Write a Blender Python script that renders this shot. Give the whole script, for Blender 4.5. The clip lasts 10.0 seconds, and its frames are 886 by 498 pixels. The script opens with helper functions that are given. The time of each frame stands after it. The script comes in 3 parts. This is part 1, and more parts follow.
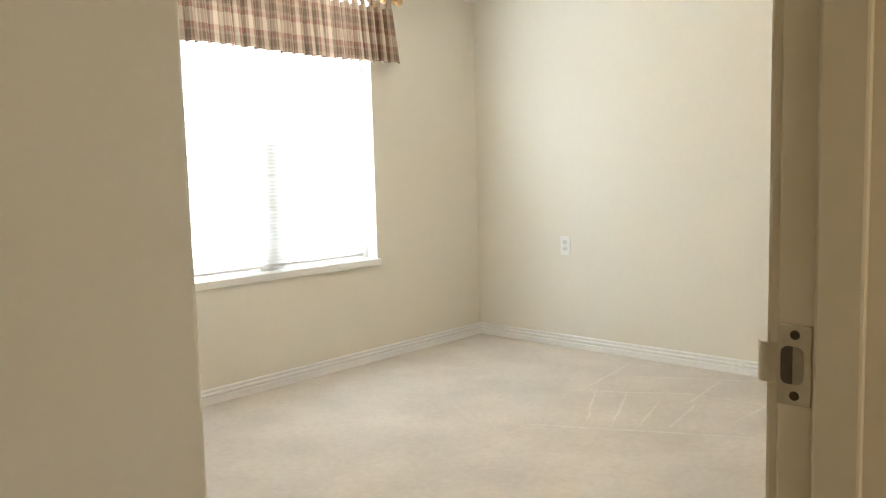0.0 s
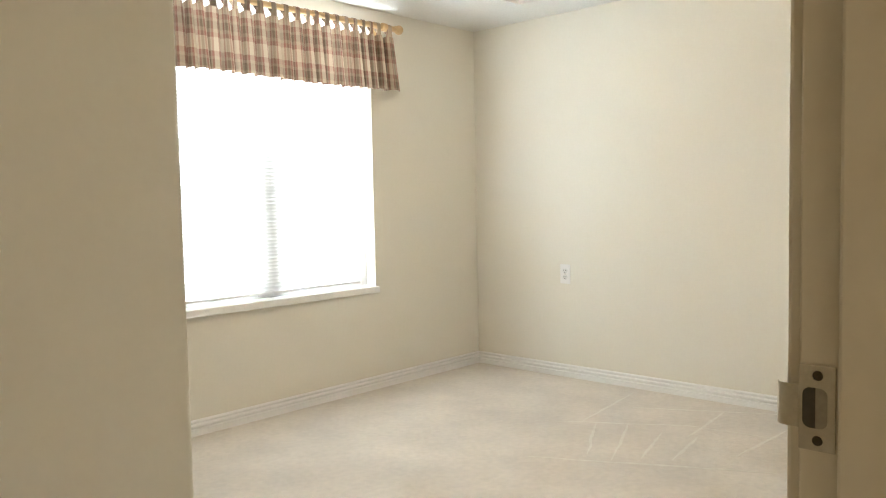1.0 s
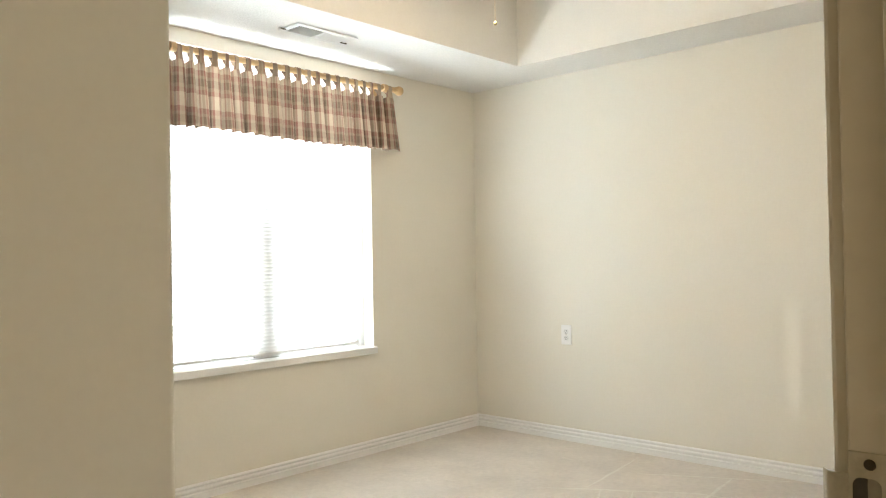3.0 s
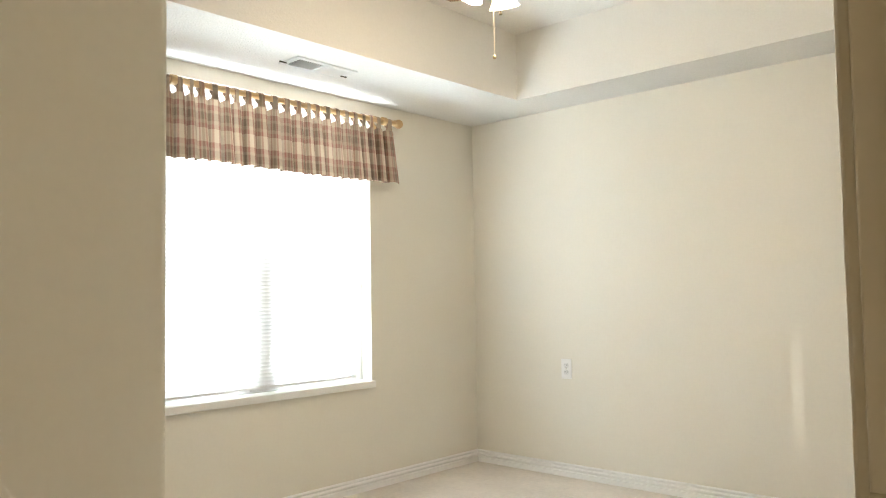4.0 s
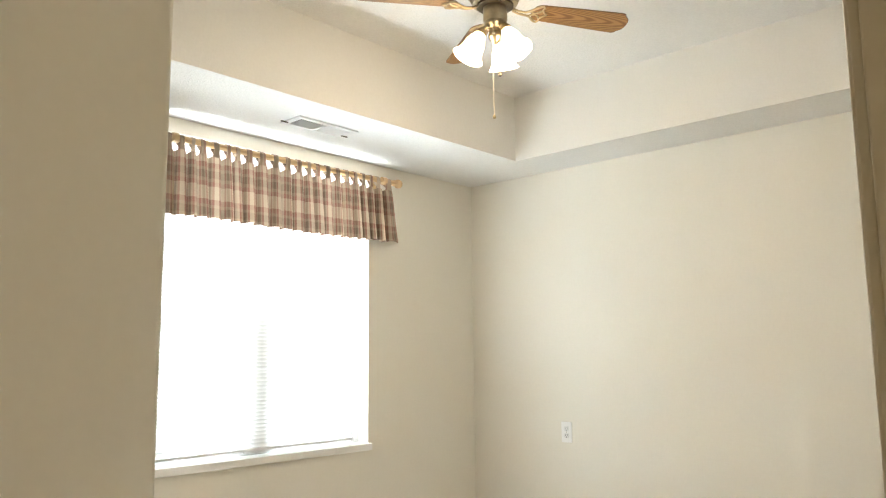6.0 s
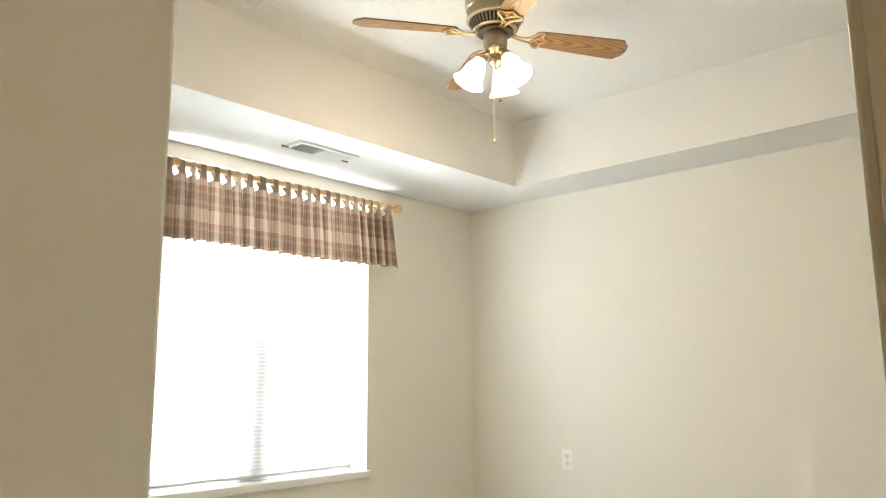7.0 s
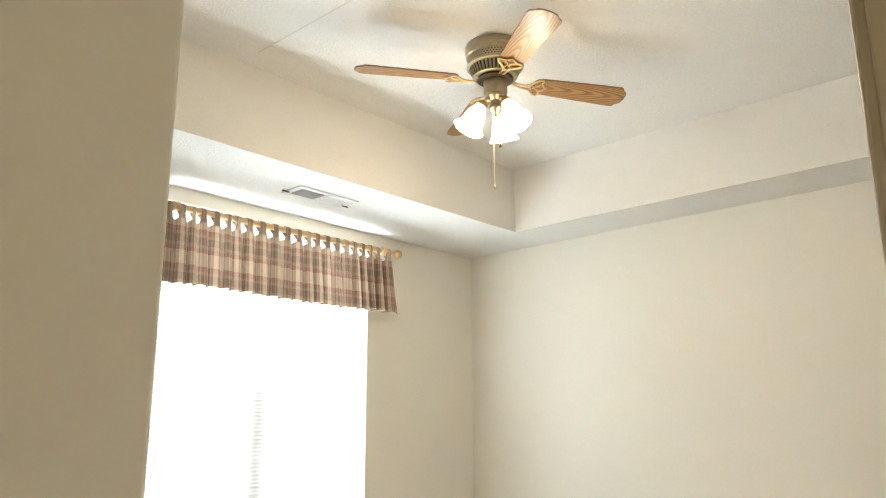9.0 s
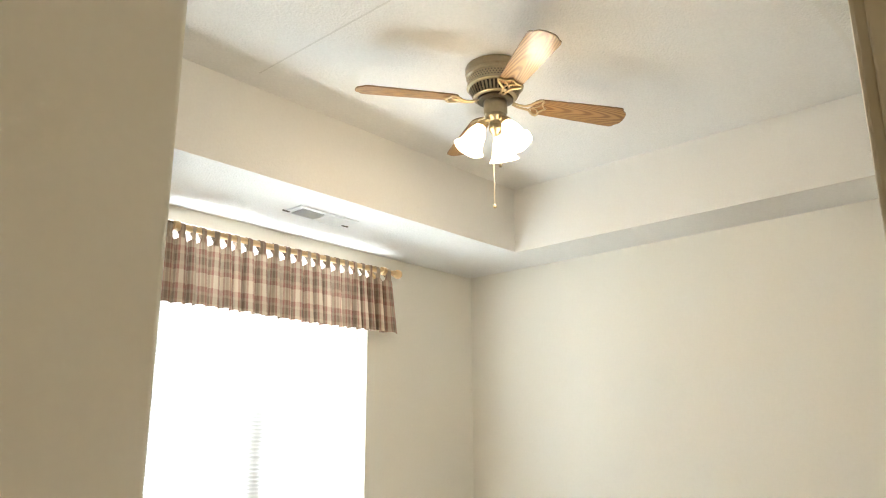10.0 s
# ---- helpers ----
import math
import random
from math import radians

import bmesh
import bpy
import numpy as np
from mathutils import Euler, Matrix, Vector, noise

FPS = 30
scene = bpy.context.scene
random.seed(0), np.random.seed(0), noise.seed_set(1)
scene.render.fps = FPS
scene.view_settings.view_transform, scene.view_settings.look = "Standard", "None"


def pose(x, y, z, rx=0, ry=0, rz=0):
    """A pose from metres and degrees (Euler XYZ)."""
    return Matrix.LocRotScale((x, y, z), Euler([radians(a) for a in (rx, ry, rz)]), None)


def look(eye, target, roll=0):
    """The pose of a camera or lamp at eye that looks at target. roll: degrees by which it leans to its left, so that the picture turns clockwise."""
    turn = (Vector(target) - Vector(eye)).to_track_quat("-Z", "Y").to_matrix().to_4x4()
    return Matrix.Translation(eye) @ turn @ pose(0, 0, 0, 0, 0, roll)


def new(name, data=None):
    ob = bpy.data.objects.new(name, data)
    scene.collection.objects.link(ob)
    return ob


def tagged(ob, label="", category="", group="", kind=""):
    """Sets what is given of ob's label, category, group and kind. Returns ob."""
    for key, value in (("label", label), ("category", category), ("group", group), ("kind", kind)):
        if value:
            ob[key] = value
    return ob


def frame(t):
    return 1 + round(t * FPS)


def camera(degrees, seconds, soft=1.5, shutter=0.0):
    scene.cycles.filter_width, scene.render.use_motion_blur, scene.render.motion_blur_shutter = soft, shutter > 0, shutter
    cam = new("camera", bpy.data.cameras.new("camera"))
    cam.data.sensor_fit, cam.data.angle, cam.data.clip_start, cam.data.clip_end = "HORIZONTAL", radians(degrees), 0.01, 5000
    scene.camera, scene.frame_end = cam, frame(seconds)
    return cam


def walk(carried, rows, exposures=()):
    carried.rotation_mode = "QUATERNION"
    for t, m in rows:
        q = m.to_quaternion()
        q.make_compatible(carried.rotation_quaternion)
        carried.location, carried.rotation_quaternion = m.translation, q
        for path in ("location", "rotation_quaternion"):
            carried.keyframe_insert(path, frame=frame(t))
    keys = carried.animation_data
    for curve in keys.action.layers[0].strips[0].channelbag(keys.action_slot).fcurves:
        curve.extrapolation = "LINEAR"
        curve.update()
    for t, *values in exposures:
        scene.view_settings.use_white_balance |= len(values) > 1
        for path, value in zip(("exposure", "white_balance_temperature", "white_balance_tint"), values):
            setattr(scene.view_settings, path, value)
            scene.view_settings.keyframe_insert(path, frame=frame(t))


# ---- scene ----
cam = camera(59.8, 10.0, soft=1.15)
PATH = [
    (0, (-4.3542, -3.6914, 1.2275), (-2.8970, -2.3358, 1.0311), -1.57),
    (0.5, (-4.3414, -3.6791, 1.2275), (-2.8798, -2.3230, 1.0710), -1.34),
    (1, (-4.3300, -3.6656, 1.2288), (-2.8652, -2.3097, 1.1027), -1.20),
    (1.5, (-4.3190, -3.6526, 1.2310), (-2.8510, -2.2976, 1.1365), -1.11),
    (2, (-4.3090, -3.6408, 1.2335), (-2.8389, -2.2861, 1.1746), -1.08),
    (2.5, (-4.3024, -3.6314, 1.2359), (-2.8307, -2.2773, 1.2178), -1.06),
    (4, (-4.2796, -3.6064, 1.2345), (-2.8059, -2.2589, 1.3453), -0.92),
    (4.5, (-4.2748, -3.5999, 1.2293), (-2.8015, -2.2558, 1.3808), -0.87),
    (5, (-4.2719, -3.5945, 1.2234), (-2.7999, -2.2543, 1.4154), -0.81),
    (5.5, (-4.2707, -3.5903, 1.2173), (-2.8003, -2.2550, 1.4515), -0.72),
    (7, (-4.2606, -3.5777, 1.2062), (-2.7999, -2.2551, 1.5479), -0.45),
    (7.5, (-4.2585, -3.5742, 1.2039), (-2.8007, -2.2558, 1.5738), -0.44),
    (8, (-4.2564, -3.5707, 1.2019), (-2.8028, -2.2570, 1.6034), -0.42),
    (8.5, (-4.2550, -3.5676, 1.2006), (-2.8057, -2.2591, 1.6333), -0.37),
    (9, (-4.2536, -3.5647, 1.1999), (-2.8086, -2.2610, 1.6607), -0.32),
    (9.5, (-4.2520, -3.5629, 1.1994), (-2.8117, -2.2636, 1.6867), -0.29),
    (10, (-4.2502, -3.5596, 1.1991), (-2.8142, -2.2650, 1.7110), -0.29),
]
walk(cam, [(t, look(eye, target, roll)) for t, eye, target, roll in PATH])

# ---- light ----
SUN_TURN, SUN_RISE = math.atan2(2.05, -1.0), radians(22.7)   # compass angle of the sun seen from the room, and its height
world = bpy.data.worlds.new("sky")
scene.world = world
world.use_nodes = True
wn = world.node_tree.nodes
sky = wn.new("ShaderNodeTexSky")
sky.sky_type, sky.sun_disc = "NISHITA", False
sky.sun_elevation, sky.sun_rotation = SUN_RISE, radians(90) - SUN_TURN
world.node_tree.links.new(sky.outputs[0], wn["Background"].inputs[0])
wn["Background"].inputs[1].default_value = 0.12
sun = new("sun", bpy.data.lights.new("sun", "SUN"))
sun.data.energy, sun.data.angle, sun.data.color = 2.0, radians(0.5), (1.0, 0.95, 0.88)
sun.matrix_world = look((0, 0, 0), (1.0 * math.cos(SUN_RISE) / 2.281, -2.05 * math.cos(SUN_RISE) / 2.281, -math.sin(SUN_RISE)))
skylight = new("window_daylight", bpy.data.lights.new("window_daylight", "AREA"))
skylight.data.shape, skylight.data.size, skylight.data.size_y = "RECTANGLE", 1.30, 1.58
skylight.data.energy, skylight.data.color = 218.0, (0.82, 0.935, 1.0)
skylight.matrix_world = look((-1.705, 0.185, 1.53), (-1.705, -1.0, 1.53))
# added fill lamp behind the camera, brightens the jamb and closet wall; no known source
hall_fill = new("hall_fill_lamp", bpy.data.lights.new("hall_fill_lamp", "AREA"))
hall_fill.data.shape, hall_fill.data.size, hall_fill.data.size_y = "RECTANGLE", 1.4, 1.2
hall_fill.data.energy, hall_fill.data.color = 8.1, (1.0, 0.73, 0.38)
hall_fill.matrix_world = look((-4.15, -5.27, 1.5), (-4.15, -4.0, 1.5))


# ---- materials ----
def material(name, colour, rough=0.6, metal=0.0, grain=None, bump=None, blotch=None, spec=0.5):
    """A surface with fine grain and large blotches. grain, blotch: (scale, share of darkening). bump: (scale, strength, distance)."""
    m = bpy.data.materials.new(name)
    m.use_nodes = True
    n, l = m.node_tree.nodes, m.node_tree.links
    b = n["Principled BSDF"]
    b.inputs["Roughness"].default_value, b.inputs["Metallic"].default_value = rough, metal
    b.inputs["Specular IOR Level"].default_value = spec
    co = n.new("ShaderNodeTexCoord")
    last = None
    for layer in (blotch, grain):
        if not layer:
            continue
        tex = n.new("ShaderNodeTexNoise")
        tex.inputs["Scale"].default_value, tex.inputs["Detail"].default_value = layer[0], 4
        l.new(co.outputs["Object"], tex.inputs["Vector"])
        mix = n.new("ShaderNodeMix")
        mix.data_type = "RGBA"
        ramp = n.new("ShaderNodeMapRange")
        ramp.inputs[1].default_value, ramp.inputs[2].default_value = 0.3, 0.7
        l.new(tex.outputs["Fac"], ramp.inputs[0])
        l.new(ramp.outputs[0], mix.inputs["Factor"])
        if last is None:
            mix.inputs["A"].default_value = (*colour, 1)
            mix.inputs["B"].default_value = (*[c * (1 - layer[1]) for c in colour], 1)
        else:
            dark = n.new("ShaderNodeMix")
            dark.data_type, dark.blend_type = "RGBA", "MULTIPLY"
            dark.inputs["Factor"].default_value = 1
            dark.inputs["B"].default_value = (1 - layer[1],) * 3 + (1,)
            l.new(last, dark.inputs["A"])
            l.new(last, mix.inputs["A"])
            l.new(dark.outputs["Result"], mix.inputs["B"])
        last = mix.outputs["Result"]
    if last is None:
        b.inputs["Base Color"].default_value = (*colour, 1)
    else:
        l.new(last, b.inputs["Base Color"])
    if bump:
        tex = n.new("ShaderNodeTexNoise")
        tex.inputs["Scale"].default_value, tex.inputs["Detail"].default_value = bump[0], 6
        l.new(co.outputs["Object"], tex.inputs["Vector"])
        bp = n.new("ShaderNodeBump")
        bp.inputs["Strength"].default_value, bp.inputs["Distance"].default_value = bump[1], bump[2]
        l.new(tex.outputs["Fac"], bp.inputs["Height"])
        l.new(bp.outputs[0], b.inputs["Normal"])
    return m


WALL = material("cream_wall_paint", (0.84, 0.808, 0.725), 0.7, grain=(60, 0.02), bump=(140, 0.10, 0.002), blotch=(0.9, 0.03), spec=0.25)
CEIL = material("textured_ceiling_paint", (0.87, 0.855, 0.82), 0.8, grain=(90, 0.06), bump=(95, 0.75, 0.006), blotch=(1.2, 0.03))
TRAY = material("tray_side_paint", (0.84, 0.82, 0.775), 0.75, grain=(90, 0.03), bump=(120, 0.4, 0.005), blotch=(1.2, 0.03))
TRIM = material("white_trim_paint", (0.92, 0.915, 0.905), 0.4, grain=(40, 0.02), blotch=(3, 0.02))
JAMB = material("cream_jamb_paint", (0.84, 0.775, 0.645), 0.42, grain=(50, 0.03), blotch=(5, 0.05), bump=(45, 0.08, 0.001))
VINYL = material("white_vinyl", (0.80, 0.80, 0.79), 0.35, grain=(30, 0.02))
PLASTIC = material("white_plastic", (0.90, 0.895, 0.88), 0.3, grain=(200, 0.02))
# near-black stands for the shade inside slots and holes that are not cut
SLOT = material("slot_shade", (0.03, 0.028, 0.025), 0.7, grain=(300, 0.2))
BRASS = material("antique_brass", (0.47, 0.405, 0.28), 0.33, 1.0, grain=(70, 0.12), blotch=(9, 0.12), bump=(180, 0.05, 0.0006))
GOLD = material("polished_brass", (0.66, 0.52, 0.31), 0.34, 1.0, grain=(90, 0.08), blotch=(12, 0.1))
NICKEL = material("satin_nickel", (0.66, 0.61, 0.51), 0.5, 1.0, grain=(200, 0.10), blotch=(40, 0.12), bump=(260, 0.08, 0.0004))
# grey and near-black paint the lit cheek and the shade of the latch hole
LIT_CHEEK = material("lit_cheek_grey", (0.40, 0.365, 0.30), 0.55, 0.4, grain=(150, 0.2))
HOLE = material("latch_hollow_shade", (0.085, 0.075, 0.06), 0.7, grain=(150, 0.2))
# grey-brown stands for the shade up inside the duct
DUCT = material("duct_shade", (0.22, 0.185, 0.14), 0.8, grain=(120, 0.2))
CHAIN = material("pale_bead_chain", (0.78, 0.70, 0.56), 0.35, 0.3, grain=(300, 0.1))
DARK = material("dark_bronze", (0.10, 0.08, 0.055), 0.4, 1.0, grain=(120, 0.15))
PINE = material("light_pine", (0.62, 0.41, 0.20), 0.42, grain=(35, 0.12), blotch=(6, 0.12))
VENT = material("white_enamel", (0.80, 0.79, 0.76), 0.4, grain=(60, 0.03), blotch=(8, 0.04))
RIDGE = material("ceiling_tape_ridge", (0.74, 0.72, 0.68), 0.85, grain=(90, 0.06), bump=(95, 0.4, 0.004))


def carpet(name, colour):
    m = material(name, colour, 0.95, grain=(34, 0.10), blotch=(2.6, 0.17), spec=0.1, bump=(330, 0.55, 0.006))
    m.node_tree.nodes["Principled BSDF"].inputs["Sheen Weight"].default_value = 0.25
    return m


CARPET = carpet("beige_carpet_pile", (0.84, 0.775, 0.70))
BRUSHED = carpet("brushed_carpet_pile", (0.93, 0.89, 0.81))


def oak():
    m = material("oak_veneer", (0.42, 0.23, 0.09), 0.36, bump=(120, 0.05, 0.0005))
    m.node_tree.nodes["Principled BSDF"].inputs["Coat Weight"].default_value = 0.15
    m.node_tree.nodes["Principled BSDF"].inputs["Coat Roughness"].default_value = 0.26
    n, l = m.node_tree.nodes, m.node_tree.links
    co, info = n["Texture Coordinate"], n.new("ShaderNodeObjectInfo")
    shift = n.new("ShaderNodeVectorMath")
    shift.operation = "ADD"
    l.new(co.outputs["Object"], shift.inputs[0])
    span = n.new("ShaderNodeVectorMath")
    span.operation = "SCALE"
    l.new(info.outputs["Random"], span.inputs[0])
    span.inputs["Scale"].default_value = 0.03
    l.new(span.outputs[0], shift.inputs[1])
    size = n.new("ShaderNodeMapping")
    size.inputs["Scale"].default_value = (2.2, 26, 26)
    l.new(shift.outputs[0], size.inputs["Vector"])
    wave = n.new("ShaderNodeTexWave")
    wave.wave_type, wave.rings_direction = "RINGS", "SPHERICAL"
    wave.inputs["Scale"].default_value, wave.inputs["Distortion"].default_value = 1.6, 2.6
    wave.inputs["Detail"].default_value, wave.inputs["Detail Scale"].default_value = 3, 1.3
    l.new(size.outputs[0], wave.inputs["Vector"])
    pore = n.new("ShaderNodeTexNoise")
    stretch = n.new("ShaderNodeMapping")
    stretch.inputs["Scale"].default_value = (14, 320, 320)
    l.new(shift.outputs[0], stretch.inputs["Vector"])
    l.new(stretch.outputs[0], pore.inputs["Vector"])
    pore.inputs["Scale"].default_value = 1.0
    ramp = n.new("ShaderNodeValToRGB")
    ramp.color_ramp.elements[0].color, ramp.color_ramp.elements[1].color = (0.25, 0.115, 0.032, 1), (0.47, 0.26, 0.09, 1)
    ramp.color_ramp.elements[0].position, ramp.color_ramp.elements[1].position = 0.1, 0.75
    l.new(wave.outputs["Fac"], ramp.inputs[0])
    mix = n.new("ShaderNodeMix")
    mix.data_type, mix.blend_type = "RGBA", "MULTIPLY"
    mix.inputs["Factor"].default_value = 0.35
    l.new(ramp.outputs[0], mix.inputs["A"])
    l.new(pore.outputs["Fac"], mix.inputs["B"])
    l.new(mix.outputs["Result"], n["Principled BSDF"].inputs["Base Color"])
    return m


OAK = oak()
EDGE = material("dark_blade_edge", (0.24, 0.13, 0.06), 0.5, grain=(90, 0.2))


def see_through(name, colour, share, rough=0.7):
    """A thin sheet that lets a share of the light through, scattered."""
    m = material(name, colour, rough, grain=(80, 0.04))
    n, l = m.node_tree.nodes, m.node_tree.links
    b, out = n["Principled BSDF"], n["Material Output"]
    t, mix = n.new("ShaderNodeBsdfTranslucent"), n.new("ShaderNodeMixShader")
    src = b.inputs["Base Color"].links[0].from_socket
    l.new(src, t.inputs["Color"])
    mix.inputs[0].default_value = share
    l.new(b.outputs[0], mix.inputs[1])
    l.new(t.outputs[0], mix.inputs[2])
    l.new(mix.outputs[0], out.inputs["Surface"])
    return m


SLAT = see_through("white_slat", (0.90, 0.90, 0.89), 0.25, 0.5)


def plaid():
    m = see_through("plaid_cotton", (0.5, 0.4, 0.3), 0.25, 0.9)
    n, l = m.node_tree.nodes, m.node_tree.links
    b = n["Principled BSDF"]
    b.inputs["Specular IOR Level"].default_value = 0.1
    uv, part_uv = n.new("ShaderNodeUVMap"), n.new("ShaderNodeSeparateXYZ")
    uv.uv_map = "cloth"
    l.new(uv.outputs[0], part_uv.inputs[0])
    bands = []
    for axis, size in ((0, 0.175), (1, 0.195)):
        turn, frac = n.new("ShaderNodeMath"), n.new("ShaderNodeMath")
        turn.operation, frac.operation = "DIVIDE", "FRACT"
        turn.inputs[1].default_value = size
        l.new(part_uv.outputs[axis], turn.inputs[0])
        l.new(turn.outputs[0], frac.inputs[0])
        ramp = n.new("ShaderNodeValToRGB")
        ramp.color_ramp.interpolation = "CONSTANT"
        cream, rose, taupe, sand = (0.44, 0.35, 0.255, 1), (0.235, 0.112, 0.082, 1), (0.145, 0.102, 0.068, 1), (0.27, 0.20, 0.14, 1)
        stops = [(0.0, cream), (0.24, rose), (0.36, sand), (0.46, taupe), (0.66, sand), (0.74, rose), (0.88, cream)]
        els = ramp.color_ramp.elements
        els[0].position, els[0].color = stops[0]
        els[1].position, els[1].color = stops[1]
        for p, c in stops[2:]:
            e = els.new(p)
            e.color = c
        l.new(frac.outputs[0], ramp.inputs[0])
        bands.append(ramp.outputs[0])
    mix = n.new("ShaderNodeMix")
    mix.data_type = "RGBA"
    mix.inputs["Factor"].default_value = 0.38
    l.new(bands[0], mix.inputs["A"])
    l.new(bands[1], mix.inputs["B"])
    weave = n.new("ShaderNodeTexNoise")
    weave.inputs["Scale"].default_value = 700
    l.new(uv.outputs[0], weave.inputs["Vector"])
    ramp = n.new("ShaderNodeMapRange")
    ramp.inputs[3].default_value, ramp.inputs[4].default_value = 0.82, 1.1
    l.new(weave.outputs["Fac"], ramp.inputs[0])
    mul = n.new("ShaderNodeMix")
    mul.data_type, mul.blend_type = "RGBA", "MULTIPLY"
    mul.inputs["Factor"].default_value = 1.0
    l.new(mix.outputs["Result"], mul.inputs["A"])
    l.new(ramp.outputs[0], mul.inputs["B"])
    l.new(mul.outputs["Result"], b.inputs["Base Color"])
    l.new(mul.outputs["Result"], n["Translucent BSDF"].inputs["Color"])
    return m


PLAID = plaid()


def lit_glass():
    m = material("lit_frosted_glass", (0.9, 0.87, 0.8), 0.4, grain=(40, 0.03))
    b = m.node_tree.nodes["Principled BSDF"]
    b.inputs["Emission Color"].default_value, b.inputs["Emission Strength"].default_value = (1.0, 0.78, 0.50, 1), 10.0
    return m


LIT = lit_glass()


def pane_glass():
    m = bpy.data.materials.new("window_glass")
    m.use_nodes = True
    n, l = m.node_tree.nodes, m.node_tree.links
    n.remove(n["Principled BSDF"])
    clear, gloss, mix, fr = n.new("ShaderNodeBsdfTransparent"), n.new("ShaderNodeBsdfGlossy"), n.new("ShaderNodeMixShader"), n.new("ShaderNodeFresnel")
    gloss.inputs["Roughness"].default_value = 0.0
    l.new(fr.outputs[0], mix.inputs[0])
    l.new(clear.outputs[0], mix.inputs[1])
    l.new(gloss.outputs[0], mix.inputs[2])
    l.new(mix.outputs[0], n["Material Output"].inputs["Surface"])
    return m


GLASS = pane_glass()


# ---- mesh helpers ----
def box(bm, x0, x1, y0, y1, z0, z1, bevel=0.0):
    b2 = bmesh.new()
    bmesh.ops.create_cube(b2, size=1, matrix=Matrix.Translation(((x0 + x1) / 2, (y0 + y1) / 2, (z0 + z1) / 2)) @ Matrix.Diagonal((x1 - x0, y1 - y0, z1 - z0, 1)))
    if bevel:
        bmesh.ops.bevel(b2, geom=b2.edges[:], offset=bevel, segments=2, affect="EDGES", profile=0.5)
    tmp = bpy.data.meshes.new("tmp")
    b2.to_mesh(tmp)
    b2.free()
    bm.from_mesh(tmp)
    bpy.data.meshes.remove(tmp)
    return bm


def lathe(bm, profile, segs=40, m=Matrix()):
    """Turns a profile of (radius, z) round z."""
    rings = []
    for r, z in profile:
        rings.append([bm.verts.new(m @ Vector((r * math.cos(a), r * math.sin(a), z))) for a in (2 * math.pi * i / segs for i in range(segs))])
    for a, b in zip(rings, rings[1:]):
        for i in range(segs):
            bm.faces.new((a[i], a[(i + 1) % segs], b[(i + 1) % segs], b[i]))
    for ring, flip in ((rings[0], True), (rings[-1], False)):
        if profile[0 if flip else -1][0] > 1e-6:
            bm.faces.new(ring[::-1] if flip else ring)
    bmesh.ops.remove_doubles(bm, verts=bm.verts[:], dist=1e-6)
    bmesh.ops.recalc_face_normals(bm, faces=bm.faces[:])
    return bm


def tube(bm, points, radius, segs=10):
    pts = [Vector(p) for p in points]
    rings = []
    for i, p in enumerate(pts):
        d = (pts[min(i + 1, len(pts) - 1)] - pts[max(i - 1, 0)]).normalized()
        side = d.cross(Vector((0.3, 0.2, 1))).normalized()
        up = side.cross(d)
        r = radius[i] if isinstance(radius, (list, tuple)) else radius
        rings.append([bm.verts.new(p + r * (math.cos(a) * side + math.sin(a) * up)) for a in (2 * math.pi * k / segs for k in range(segs))])
    for a, b in zip(rings, rings[1:]):
        for k in range(segs):
            bm.faces.new((a[k], a[(k + 1) % segs], b[(k + 1) % segs], b[k]))
    bm.faces.new(rings[0][::-1])
    bm.faces.new(rings[-1])
    return bm


def prism(bm, outline, lift, m=Matrix()):
    """A flat outline of (x, y) given a thickness from z=0 to lift."""
    low = [bm.verts.new(m @ Vector((x, y, 0))) for x, y in outline]
    top = [bm.verts.new(m @ Vector((x, y, lift))) for x, y in outline]
    bm.faces.new(low[::-1])
    bm.faces.new(top)
    for i in range(len(outline)):
        j = (i + 1) % len(outline)
        bm.faces.new((low[i], low[j], top[j], top[i]))
    return bm


def part(name, bm, mat, parent=None, label="", smooth=None):
    """One mesh object, under its thing where one is given."""
    if smooth:
        for f in bm.faces:
            f.smooth = True
        for e in bm.edges:
            if len(e.link_faces) == 2 and e.calc_face_angle(0) > radians(smooth):
                e.smooth = False
    me = bpy.data.meshes.new(name)
    bm.to_mesh(me)
    bm.free()
    for one in mat if isinstance(mat, (list, tuple)) else (mat,):
        me.materials.append(one)
    ob = new(name, me)
    ob.parent = parent
    if label:
        tagged(ob, label)
    return ob


def thing(name, label, category, at=(0, 0, 0), group="", kind=""):
    ob = new(name)
    ob.location = at
    return tagged(ob, label, category, group, kind)


def setting(name, bm, mat, label, category, smooth=None):
    return tagged(part(name, bm, mat, None, label, smooth), "", category, "", "structure")


# ---- the room's shell ----
T = 0.14                                  # wall thickness
H, TOP = 2.44, 2.86                       # soffit and tray heights
WX0, WX1, WZ0, WZ1 = -2.405, -1.013, 0.665, 2.36   # window opening
CX, CY = -3.772, -2.65                    # outer corner of the closet walls
DY0, DY1 = -3.578, -3.458                   # the door wall
JX0, JX1 = -4.46, -3.66                   # rough door opening
HX0, HX1, HY = -5.4, -2.9, -5.2           # hall

bm = bmesh.new()
box(bm, CX - 0.12, T, DY0, T, -0.12, 0.024)
box(bm, -4.75, CX - 0.12, DY0, CY + 0.12, -0.12, 0.024)
box(bm, HX0 - T, HX1 + T, HY - T, DY0, -0.12, 0.024)
floor = setting("floor", bm, CARPET, "pale beige cut-pile carpet with vacuum tracks", "carpet")

